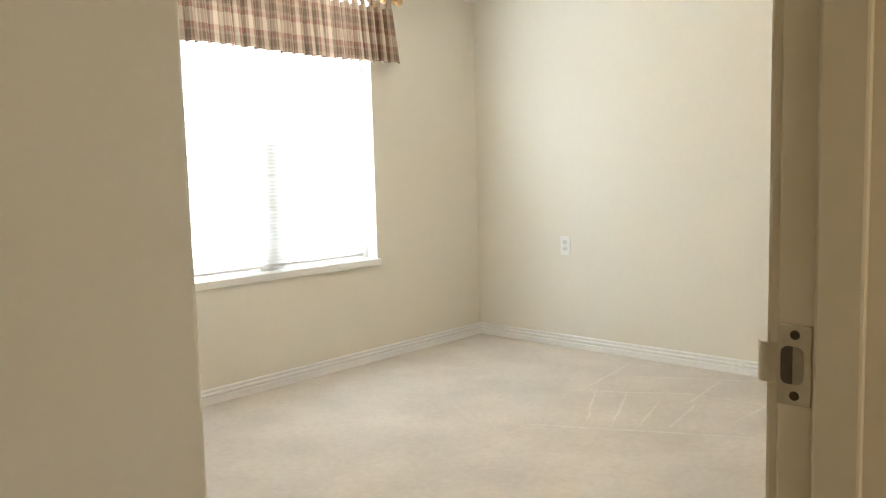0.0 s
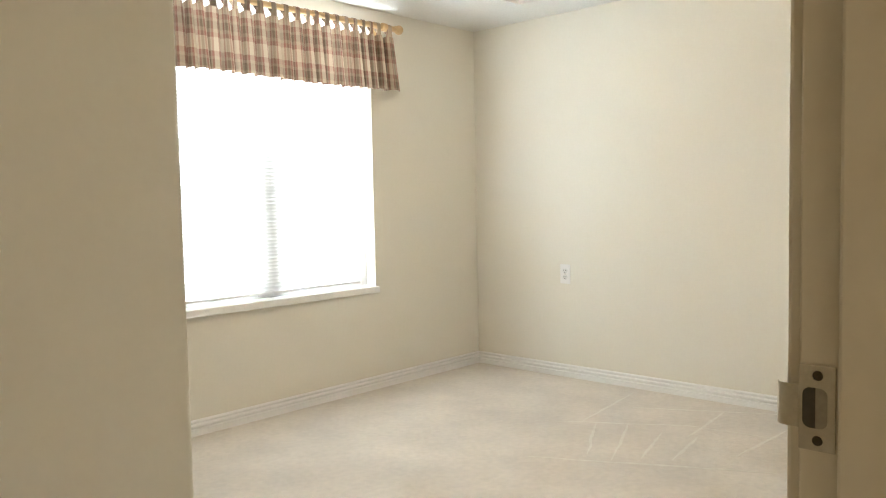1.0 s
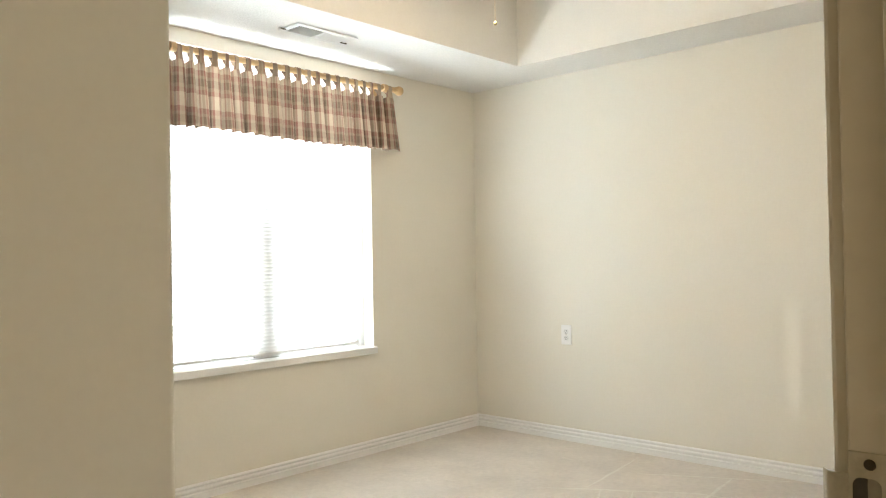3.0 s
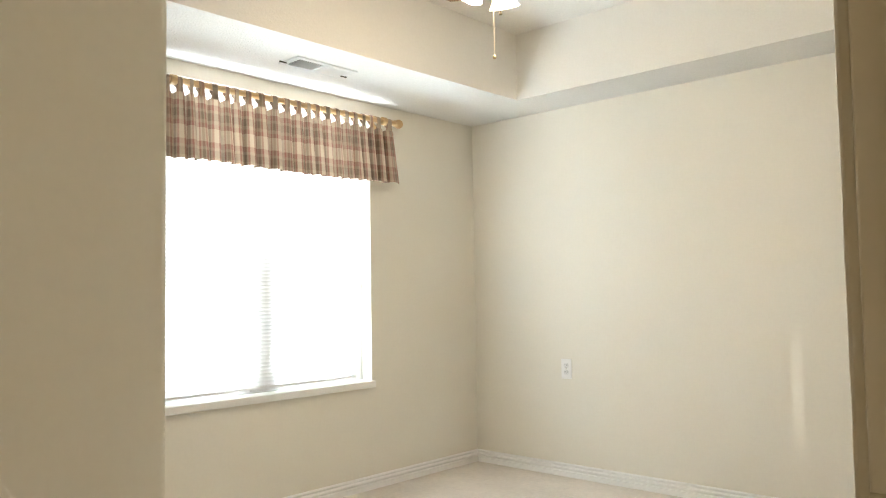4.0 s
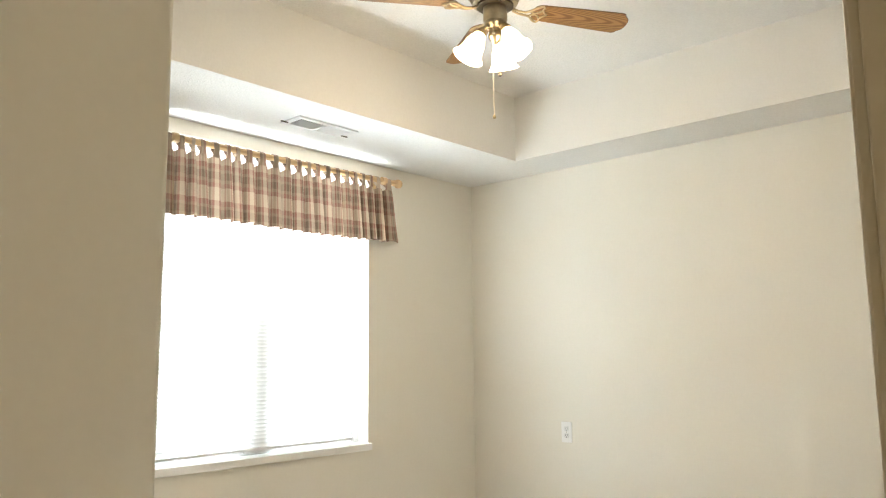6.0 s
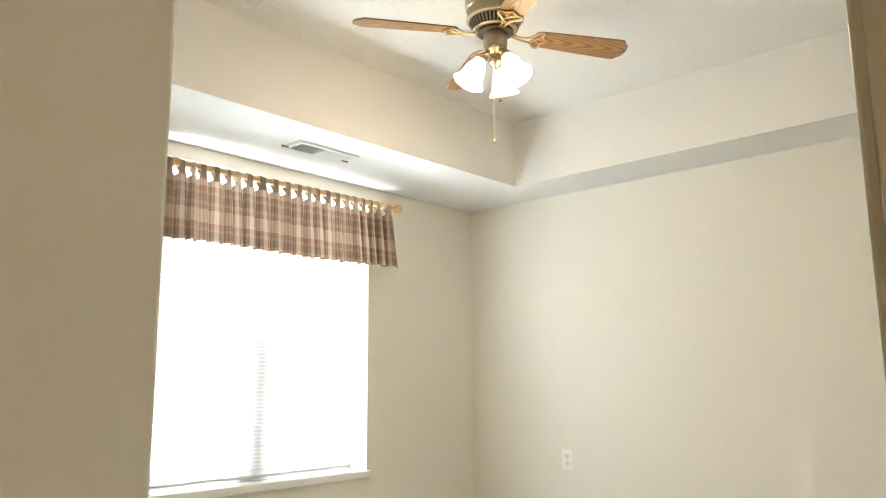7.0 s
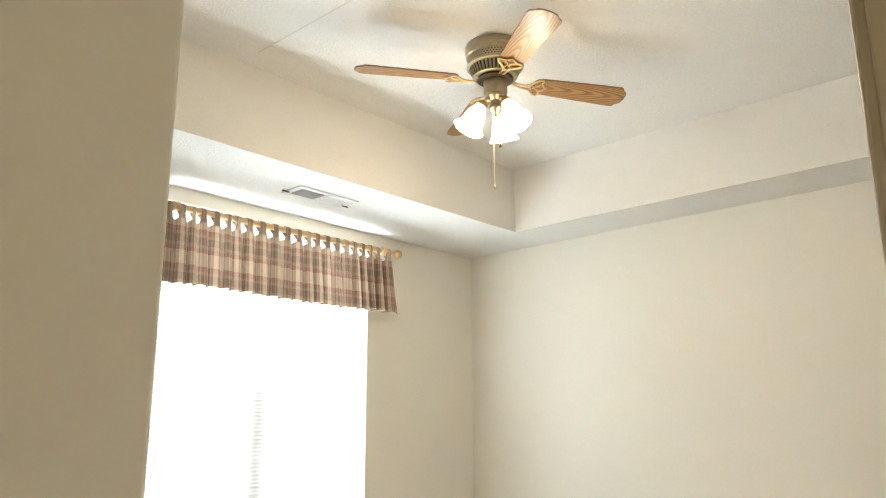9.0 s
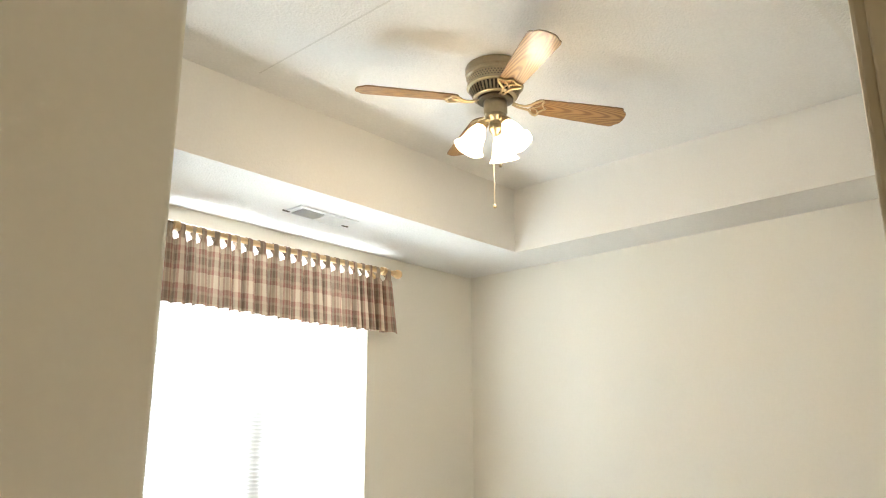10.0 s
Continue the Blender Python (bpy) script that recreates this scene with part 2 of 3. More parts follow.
bm = bmesh.new()
box(bm, CX - 0.12, WX0, 0, T, 0, TOP)
box(bm, WX1, T, 0, T, 0, TOP)
box(bm, WX0, WX1, 0, T, 0, WZ0)
box(bm, WX0, WX1, 0, T, WZ1, TOP)
setting("wall_north", bm, WALL, "cream painted wall with a window opening", "wall")
setting("wall_east", box(bmesh.new(), 0, T, DY0, 0, 0, TOP), WALL, "cream painted plain wall with an outlet", "wall")

# closet walls with a rounded drywall corner
bm = bmesh.new()
R = 0.012
corner = [(CX - R + R * math.sin(a), CY + R - R * math.cos(a)) for a in (math.pi / 2 * i / 6 for i in range(7))]
prism(bm, [(-4.75, CY)] + corner + [(CX, 0), (CX - 0.12, 0), (CX - 0.12, CY + 0.12), (-4.75, CY + 0.12)], TOP)
bmesh.ops.recalc_face_normals(bm, faces=bm.faces[:])
setting("wall_closet", bm, WALL, "cream painted wall with a rounded outer corner", "wall", 30)
setting("wall_west", box(bmesh.new(), -4.75, -4.63, DY1, CY, 0, TOP), WALL, "cream painted wall beside the doorway", "wall")
bm = bmesh.new()
box(bm, JX1, 0, DY0, DY1, 0, TOP)
box(bm, HX0, JX0, DY0, DY1, 0, TOP)
box(bm, JX0, JX1, DY0, DY1, 2.06, TOP)
setting("wall_south", bm, WALL, "cream painted wall with the doorway", "wall")
bm = bmesh.new()
box(bm, HX0 - T, HX0, HY, DY1, 0, TOP)
box(bm, HX1, HX1 + T, HY, DY0, 0, TOP)
# unseen rear wall, with a made-up gap that the fill lamp shines through
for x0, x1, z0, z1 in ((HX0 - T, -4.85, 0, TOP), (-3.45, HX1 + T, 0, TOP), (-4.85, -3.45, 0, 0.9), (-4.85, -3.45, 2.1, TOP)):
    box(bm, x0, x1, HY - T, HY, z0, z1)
setting("wall_hall", bm, WALL, "cream painted plain hall walls with a gap for the fill lamp", "wall")

# ceiling: lower rim, tray sides, raised middle, hall ceiling
TX0, TX1, TY0, TY1 = -3.39, -0.391, -3.04, -0.706
bm = bmesh.new()
t = 0.02                                  # thickness of the tray's sides
for x0, x1, y0, y1 in ((-4.63, TX0 - t, DY1, 0), (TX1 + t, 0, DY1, 0), (TX0 - t, TX1 + t, TY1 + t, 0), (TX0 - t, TX1 + t, DY1, TY0 - t)):
    box(bm, x0, x1, y0, y1, H, H + 0.1)
setting("ceiling_hall", box(bmesh.new(), HX0, HX1, HY, DY0, H, H + 0.1), CEIL, "white textured plain hall ceiling", "ceiling")
setting("ceiling_soffit", bm, CEIL, "white textured lower ceiling round the tray", "ceiling")
bm = bmesh.new()
for x0, x1, y0, y1 in ((TX0 - t, TX0, TY0 - t, TY1 + t), (TX1, TX1 + t, TY0 - t, TY1 + t), (TX0, TX1, TY1, TY1 + t), (TX0, TX1, TY0 - t, TY0)):
    box(bm, x0, x1, y0, y1, H, TOP)
setting("ceiling_tray_sides", bm, TRAY, "cream painted upright sides of the tray ceiling", "ceiling")
setting("ceiling_tray", box(bmesh.new(), HX0 - T, T, HY - T, T, TOP, TOP + 0.1), CEIL, "white textured raised tray ceiling", "ceiling")
bm = bmesh.new()
prism(bm, [(-2.474, TY0), (-2.464, TY0), (-2.455, TY1 - 0.13), (-2.462, TY1 - 0.13)], -0.0015, Matrix.Translation((0, 0, TOP)))
bmesh.ops.recalc_face_normals(bm, faces=bm.faces[:])
setting("ceiling_seam", bm, RIDGE, "faint straight seam in the ceiling", "ceiling")

# baseboards: stepped profile of (depth, height)
PROFILE = [(0.0, 0.0), (0.015, 0.0), (0.015, 0.058), (0.008, 0.061), (0.008, 0.066), (0.0155, 0.071), (0.0165, 0.078), (0.014, 0.083), (0.0065, 0.086), (0.0065, 0.090), (0.012, 0.095), (0.013, 0.101), (0.008, 0.107), (0.0, 0.108)]


def baseboard(name, corners, label):
    """Runs the profile along wall corners; the room lies to the right of the run."""
    bm = bmesh.new()
    pts = [Vector((x, y, 0)) for x, y in corners]
    rings = []
    for i, p in enumerate(pts):
        d0 = (p - pts[i - 1]).normalized() if i else (pts[1] - p).normalized()
        d1 = (pts[i + 1] - p).normalized() if i + 1 < len(pts) else d0
        n0, n1 = Vector((d0.y, -d0.x, 0)), Vector((d1.y, -d1.x, 0))
        n = (n0 + n1) / (1 + n0.dot(n1))
        rings.append([bm.verts.new(p + n * d + Vector((0, 0, z))) for d, z in PROFILE])
    for a, b in zip(rings, rings[1:]):
        for k in range(len(PROFILE) - 1):
            bm.faces.new((a[k], b[k], b[k + 1], a[k + 1]))
    bm.faces.new(rings[0])
    bm.faces.new(rings[-1][::-1])
    bmesh.ops.recalc_face_normals(bm, faces=bm.faces[:])
    return setting(name, bm, TRIM, label, "baseboard")


baseboard("baseboard", [(-4.63, CY), (CX, CY), (CX, 0), (0, 0), (0, DY1), (-3.60, DY1)], "white painted stepped baseboard along the walls")

# ---- window ----
window = thing("window_1", "white sliding window with deep painted sill", "window", kind="structure")
FY0, FY1 = 0.085, 0.135
bm = bmesh.new()
for x0, x1, z0, z1 in ((WX0, WX0 + 0.045, 0.69, WZ1), (WX1 - 0.045, WX1, 0.69, WZ1), (WX0 + 0.045, WX1 - 0.045, 0.69, 0.735), (WX0 + 0.045, WX1 - 0.045, WZ1 - 0.045, WZ1)):
    box(bm, x0, x1, FY0, FY1, z0, z1, 0.003)
part("window_frame", bm, VINYL, window)
bm = bmesh.new()
box(bm, -1.795, -1.715, FY0 + 0.004, FY1 - 0.004, 0.735, WZ1 - 0.045, 0.004)
# wide board close behind the slats, added to cast a darker band on them
box(bm, -1.842, -1.678, 0.0735, FY0 + 0.003, 0.700, 1.445, 0.004)
part("mullion", bm, VINYL, window)
for x0, x1 in ((WX0 + 0.045, -1.795), (-1.715, WX1 - 0.045)):
    sash = bmesh.new()
    box(sash, x0, x0 + 0.046, 0.098, 0.126, 0.735, WZ1 - 0.045, 0.003)
    box(sash, x1 - 0.062, x1, 0.098, 0.126, 0.735, WZ1 - 0.045, 0.003)
    # unseen strip added to the stile to block the sun patch's lower part
    box(sash, x1 - 0.074, x1 - 0.062, 0.100, 0.124, 0.775, 1.40)
    for z in (0.735, 1.40, WZ1 - 0.085):
        box(sash, x0 + 0.046, x1 - 0.046, 0.098, 0.126, z, z + 0.04, 0.003)
    s = part("sash", sash, VINYL, window)
    for z0, z1 in ((0.775, 1.40), (1.44, WZ1 - 0.085)):
        p = part("pane", box(bmesh.new(), x0 + 0.046, x1 - 0.046, 0.110, 0.114, z0, z1), GLASS, s)
        p.visible_shadow = False
bm = bmesh.new()
box(bm, WX0 - 0.012, WX1 + 0.012, -0.028, -0.001, 0.648, 0.689, 0.004)
box(bm, WX0, WX1, -0.001, FY0, 0.666, 0.689)
part("window_sill", bm, TRIM, window, "white painted window sill")

# ---- mini blind ----
blind = thing("mini_blind", "white closed mini blind lowered over the window", "blind")
BX0, BX1, BY = -2.388, -1.110, 0.045
part("headrail", box(bmesh.new(), BX0, BX1, BY - 0.013, BY + 0.013, 2.322, 2.356, 0.002), VINYL, blind)
part("bottom_rail", box(bmesh.new(), BX0, BX1, BY - 0.012, BY + 0.012, 0.712, 0.728, 0.004), VINYL, blind)
for x in (BX0 - 0.004, BX1 - 0.006):
    part("end_cap", box(bmesh.new(), x, x + 0.010, BY - 0.015, BY + 0.015, 0.708, 0.736, 0.004), PLASTIC, blind)
slat = bmesh.new()
tilt = radians(69)
cols = [(-0.0125 + 0.025 * i / 4) for i in range(5)]
ends = [[slat.verts.new((x, w * math.cos(tilt) + 0.0022 * (1 - (w / 0.0125) ** 2) * math.sin(tilt), -w * math.sin(tilt) + 0.0022 * (1 - (w / 0.0125) ** 2) * math.cos(tilt))) for w in cols] for x in (BX0, BX1)]
for i in range(4):
    slat.faces.new((ends[0][i], ends[1][i], ends[1][i + 1], ends[0][i + 1]))
first = part("slat", slat, SLAT, blind, smooth=60)
first.location = (0, BY, 0.745)
k = 1
while 0.745 + 0.0205 * k < 2.318:
    ob = new("slat", first.data)
    ob.parent, ob.location = blind, (0, BY, 0.745 + 0.0205 * k)
    k += 1
for x in (-2.25, -1.95, -1.55, -1.25):
    part("ladder_cord", box(bmesh.new(), x - 0.001, x + 0.001, BY - 0.0145, BY - 0.0130, 0.72, 2.33), PLASTIC, blind)

# ---- curtain rod and valance ----
RY, RZ, RR = -0.085, 2.318, 0.017
rod = thing("curtain_rod", "light pine curtain rod with round finials", "curtain rod")
bm = bmesh.new()
lathe(bm, [(0, 0), (RR, 0), (RR, 1.60), (0, 1.60)], 20, pose(-2.475, RY, RZ, 0, 90, 0))
part("pole", bm, PINE, rod, smooth=40)
for x, turn in ((-0.875, 90), (-2.475, -90)):
    prof = [(0, 0), (0.019, 0), (0.021, 0.004), (0.015, 0.010), (0.014, 0.014)]
    prof += [(0.030 * math.sin(a), 0.040 - 0.030 * math.cos(a)) for a in (0.5 + (math.pi - 0.5) * i / 10 for i in range(11))]
    part("finial", lathe(bmesh.new(), prof, 20, pose(x, RY, RZ, 0, turn, 0)), PINE, rod, smooth=60)
for x in (-0.965, -2.395):
    bm = bmesh.new()
    lathe(bm, [(0.019, -0.018), (0.025, -0.015), (0.026, 0.015), (0.019, 0.018)], 20, pose(x, RY, RZ, 0, 90, 0))
    box(bm, x - 0.012, x + 0.012, RY + 0.015, -0.012, RZ - 0.016, RZ + 0.012, 0.003)
    box(bm, x - 0.02, x + 0.02, -0.012, 0.0, RZ - 0.045, RZ + 0.045, 0.003)
    part("bracket", bm, PINE, rod, smooth=40)

LEVEL = Matrix.Translation((-0.85, RY, RZ)) @ Matrix.Rotation(radians(-0.42), 4, "Y") @ Matrix.Translation((0.85, -RY, -RZ))   # the rod hangs a little low at one end
rod.matrix_world = LEVEL
GAPS = [-2.48, -2.40, -2.33, -2.28, -2.21, -2.13, -2.07, -2.01, -1.93, -1.84, -1.76, -1.68, -1.60, -1.54, -1.47, -1.39, -1.32, -1.25, -1.18, -1.12, -1.06, -0.99, -0.885]
TABS = [(a + b) / 2 for a, b in zip(GAPS, GAPS[1:])]
valance = thing("valance", "gathered plaid tab-top valance in tan and rose", "curtain")
valance.matrix_world = LEVEL
rnd = random.Random(7)
deep = [rnd.uniform(0.6, 1.25) for _ in range(len(TABS) + 2)]
deep[0], deep[1], deep[4] = 0.25, 0.8, 0.45
lean = [rnd.uniform(-0.010, 0.010) for _ in range(len(TABS) + 2)]


def fold(x):
    """Which tab's stretch x lies in, and how far along it, from 0 to 1."""
    i = max(0, min(len(TABS) - 1, sum(g <= x for g in GAPS) - 1))
    return i, max(0.0, min(1.0, (x - GAPS[i]) / (GAPS[i + 1] - GAPS[i])))


bm = bmesh.new()
uv = bm.loops.layers.uv.new("cloth")
NX, NZ = 460, 16
rows, arcs = [], []
for j in range(NZ + 1):
    v = j / NZ
    row, arc, run, last = [], [], 0.0, None
    for i in range(NX + 1):
        x = GAPS[0] + (GAPS[-1] - GAPS[0]) * i / NX
        k, f = fold(x)
        wave = math.cos(2 * math.pi * (f - 0.5 + 0.10 * math.sin(2 * math.pi * f)))
        crease = math.copysign(abs(wave) ** 0.7, wave)
        amp = (0.016 + 0.014 * v ** 0.7) * deep[k]
        y = RY - 0.012 - 0.016 * v - amp * crease
        top = 2.259 - 0.012 * (0.5 - 0.5 * wave)
        bottom = 1.922 + 0.005 * math.sin(5.1 * x) + 0.006 * noise.noise(Vector((x * 31, 0.3, 0.7)))
        px = x + lean[k] * v * math.sin(math.pi * f) - 0.17 * (GAPS[k + 1] - GAPS[k]) * (0.3 + 0.7 * v) * math.sin(2 * math.pi * f) * deep[k] + (0.028 * v * max(0, (x + 1.0) / 0.12) if x > -1.0 else 0)
        p = Vector((px, y, top + (bottom - top) * v))
        run += (p - last).length * 2.1 if last else 0.0
        last = p
        row.append(bm.verts.new(p))
        arc.append(run)
    rows.append(row)
    arcs.append(arc)
for j in range(NZ):
    for i in range(NX):
        f = bm.faces.new((rows[j][i], rows[j + 1][i], rows[j + 1][i + 1], rows[j][i + 1]))
        f.smooth = True
        for loop, (a, b) in zip(f.loops, ((j, i), (j + 1, i), (j + 1, i + 1), (j, i + 1))):
            loop[uv].uv = (arcs[NZ][b], rows[a][b].co.z - 1.852)
part("drape", bm, PLAID, valance)
for n, x in enumerate(TABS):
    bm = bmesh.new()
    uv = bm.loops.layers.uv.new("cloth")
    path = [(RY - 0.020, 2.252), (RY - 0.021, 2.285)]
    path += [(RY - 0.0205 * math.cos(a), RZ + 0.0205 * math.sin(a)) for a in (math.pi * q / 8 for q in range(9))]
    path += [(RY + 0.010, 2.294), (RY - 0.012, 2.272), (RY - 0.016, 2.252)]
    wide = 0.56 * (GAPS[n + 1] - GAPS[n])
    skew = rnd.uniform(-0.006, 0.006)
    strip = []
    for q, (y, z) in enumerate(path):
        w = wide * (1.0 if q in (0, len(path) - 1) else 0.78)
        strip.append([bm.verts.new((x + s * w * 0.95 + skew * min(q, 5) / 5, y, z)) for s in (-0.5, 0.5)])
    for q in range(len(strip) - 1):
        f = bm.faces.new((strip[q][0], strip[q][1], strip[q + 1][1], strip[q + 1][0]))
        f.smooth = True
        for loop, (a, b) in zip(f.loops, ((q, 0), (q, 1), (q + 1, 1), (q + 1, 0))):
            loop[uv].uv = (x * 1.9 + b * wide, a * 0.012)
    part("tab", bm, PLAID, valance)

# ---- air register in the soffit ----
vent = thing("air_register", "white two-way ceiling air register", "vent", (-1.732, -0.403, H))
bm = bmesh.new()
for x0, x1, y0, y1 in ((-0.200, 0.200, 0.055, 0.085), (-0.200, 0.200, -0.085, -0.055), (-0.200, -0.165, -0.055, 0.055), (0.165, 0.200, -0.055, 0.055), (-0.008, 0.008, -0.055, 0.055)):
    box(bm, x0, x1, y0, y1, -0.008, 0.0, 0.002)
part("frame", bm, VENT, vent)
part("backing", box(bmesh.new(), -0.165, 0.165, -0.055, 0.055, -0.0015, 0.0), DUCT, vent, "flat dark plate for the shade in the duct")
for side in (-1, 1):
    lv = bmesh.new()
    box(lv, -0.0006, 0.0006, -0.054, 0.054, -0.0075, 0.0075)
    for i in range(11):
        ob = part("louver", lv.copy(), VENT, vent)
        ob.location = (side * (0.018 + 0.0135 * i), 0, -0.0075)
        ob.rotation_euler = (0, radians(-40) * side, 0)
    lv.free()
for x, y in ((-0.206, 0.035), (0.190, 0.025)):
    part("lever", box(bmesh.new(), x - 0.022, x + 0.022, y - 0.004, y + 0.004, -0.013, -0.006, 0.001), DARK, vent, "small dark damper lever")

# ---- outlet on the east wall ----
outlet = thing("wall_outlet", "white duplex outlet on the cream wall", "outlet", (0, -0.772, 0.719))
outlet.scale = (1.0, 1.08, 1.10)
part("cover_plate", box(bmesh.new(), -0.006, 0.0, -0.036, 0.036, -0.059, 0.059, 0.0025), PLASTIC, outlet)
for z in (-0.0195, 0.0195):
    bm = bmesh.new()
    shape = [(0.017 * math.cos(a), max(-0.0135, min(0.0135, 0.0175 * math.sin(a)))) for a in (2 * math.pi * i / 24 for i in range(24))]
    prism(bm, shape, 0.0025, pose(-0.006, 0, z) @ Matrix(((0, 0, -1, 0), (1, 0, 0, 0), (0, 1, 0, 0), (0, 0, 0, 1))))
    bmesh.ops.recalc_face_normals(bm, faces=bm.faces[:])
    face = part("socket", bm, VINYL, outlet)
    for y, h in ((-0.0065, 0.0045), (0.0065, 0.0036)):
        part("slot", box(bmesh.new(), -0.0092, -0.0084, y - 0.0011, y + 0.0011, z - h + 0.003, z + h + 0.003), SLOT, face)
    part("ground_hole", lathe(bmesh.new(), [(0, 0), (0.0026, 0), (0.0026, 0.0008), (0, 0.0008)], 10, pose(-0.0084, 0, z - 0.0085, 0, -90, 0)), SLOT, face)
part("screw", lathe(bmesh.new(), [(0, 0), (0.0032, 0), (0.0026, 0.0014), (0, 0.0016)], 12, pose(-0.006, 0, 0, 0, -90, 0)), NICKEL, outlet)

# ---- door frame ----
frame_thing = thing("door_1", "cream painted door frame with a stop, door opened away", "door frame", kind="structure")
for x0, x1 in ((-3.68, JX1), (JX0, -4.44)):
    part("jamb", box(bmesh.new(), x0, x1, DY0 - 0.002, DY1 + 0.002, 0, 2.04, 0.002), JAMB, frame_thing)
part("head_jamb", box(bmesh.new(), JX0, JX1, DY0 - 0.002, DY1 + 0.002, 2.04, 2.06, 0.002), JAMB, frame_thing)
for x0, x1 in ((-3.691, -3.681), (-4.439, -4.429)):
    part("stop", box(bmesh.new(), x0, x1, -3.526, -3.488, 0, 2.04, 0.003), JAMB, frame_thing)
part("head_stop", box(bmesh.new(), -4.429, -3.691, -3.526, -3.488, 2.028, 2.039, 0.003), JAMB, frame_thing)
for y0, y1 in ((DY1, DY1 + 0.014), (DY0 - 0.014, DY0)):
    for x0, x1, z0, z1 in ((-3.674, -3.617, 0, 2.103), (-4.503, -4.446, 0, 2.103), (-4.446, -3.674, 2.046, 2.103)):
        part("casing", box(bmesh.new(), x0, x1, y0, y1, z0, z1, 0.004), JAMB, frame_thing)

strike = thing("strike_plate", "worn satin nickel strike plate on the jamb", "strike plate", (-3.680, -3.4700, 1.056))
part("plate", box(bmesh.new(), -0.0022, -0.0002, -0.0145, 0.0135, -0.035, 0.035, 0.0006), NICKEL, strike)
FACE = Matrix(((0, 0, -1, 0), (1, 0, 0, 0), (0, 1, 0, 0), (0, 0, 0, 1)))      # x, y of an outline to y, z of the jamb


def rounded(y0, y1, z0, z1, r, sides):
    """A rectangle's outline, rounded at the corners on the sides named."""
    out = []
    for cy, cz, a0, side in ((y1, z1, 0, "h"), (y0, z1, 90, "l"), (y0, z0, 180, "l"), (y1, z0, 270, "h")):
        q = r if side in sides else 0.0002
        sy, sz = (1 if cy == y0 else -1), (1 if cz == z0 else -1)
        out += [(cy + sy * q + q * math.cos(radians(a0 + 18 * k)), cz + sz * q + q * math.sin(radians(a0 + 18 * k))) for k in range(6)]
    return out


# no hole is cut: two flat pieces carry its shade and its lit cheek
for name, mat, y0, y1, sides, text in (("latch_hole", HOLE, 0.0005, 0.0105, "h", "flat dark piece for the shade in the latch hole"), ("latch_box", LIT_CHEEK, -0.0085, 0.0005, "l", "flat grey piece for the lit inner cheek of the latch hole")):
    bm = prism(bmesh.new(), rounded(y0, y1, -0.0165, 0.0165, 0.006, sides), 0.0004, Matrix.Translation((-0.0022, 0, 0)) @ FACE)
    bmesh.ops.recalc_face_normals(bm, faces=bm.faces[:])
    part(name, bm, mat, strike, text)
bm = bmesh.new()
lip = [(0.0135, -0.0022), (0.022, -0.0024), (0.0275, -0.0014), (0.031, 0.002), (0.033, 0.006)]
ring = [[bm.verts.new((x + dx, y, z)) for dx, z in ((0, -0.0175), (0, 0.0175), (0.0018, 0.0175), (0.0018, -0.0175))] for y, x in lip]
for a, b in zip(ring, ring[1:]):
    for q in range(4):
        bm.faces.new((a[q], a[(q + 1) % 4], b[(q + 1) % 4], b[q]))
bm.faces.new(ring[0])
bm.faces.new(ring[-1][::-1])
bmesh.ops.recalc_face_normals(bm, faces=bm.faces[:])
part("lip", bm, NICKEL, strike, "curved lip", smooth=40)
for z in (-0.0265, 0.0265):
    bm = bmesh.new()
    lathe(bm, [(0, 0), (0.0042, 0), (0.0036, 0.0012), (0.0012, 0.0014), (0, 0.0009)], 14, pose(-0.0022, -0.001, z, 0, -90, 0))
    part("screw", bm, DARK, strike, "dark screw head")

# ---- ceiling fan with light kit ----
FX, FY, FZ = -1.773, -1.642, 2.702
fan = thing("ceiling_fan", "antique brass ceiling fan with oak blades and lit glass shades", "ceiling fan", (FX, FY, 0))
body = [(0, TOP), (0.128, TOP), (0.131, TOP - 0.006), (0.131, TOP - 0.030), (0.126, TOP - 0.036), (0.128, TOP - 0.042), (0.128, TOP - 0.050), (0.121, TOP - 0.056),
        (0.121, TOP - 0.090), (0.126, TOP - 0.094), (0.126, TOP - 0.100), (0.112, TOP - 0.104), (0.096, TOP - 0.142), (0.098, TOP - 0.146), (0.090, TOP - 0.150), (0, TOP - 0.151)]
housing = part("motor_housing", lathe(bmesh.new(), body, 56), BRASS, fan, smooth=35)
dots = bmesh.new()
for r in range(3):
    for i in range(56):
        a = 2 * math.pi * (i + 0.5 * (r % 2)) / 56
        lathe_m = Matrix.Translation((0.1212 * math.cos(a), 0.1212 * math.sin(a), TOP - 0.063 - 0.010 * r)) @ Matrix.Rotation(a, 4, "Z") @ Matrix.Rotation(radians(90), 4, "Y")
        bmesh.ops.create_circle(dots, cap_ends=True, segments=6, radius=0.0034, matrix=lathe_m)
part("perforation", dots, SLOT, housing, "rows of flat dark dots for the shade in small vent holes")
fins, gaps = bmesh.new(), bmesh.new()
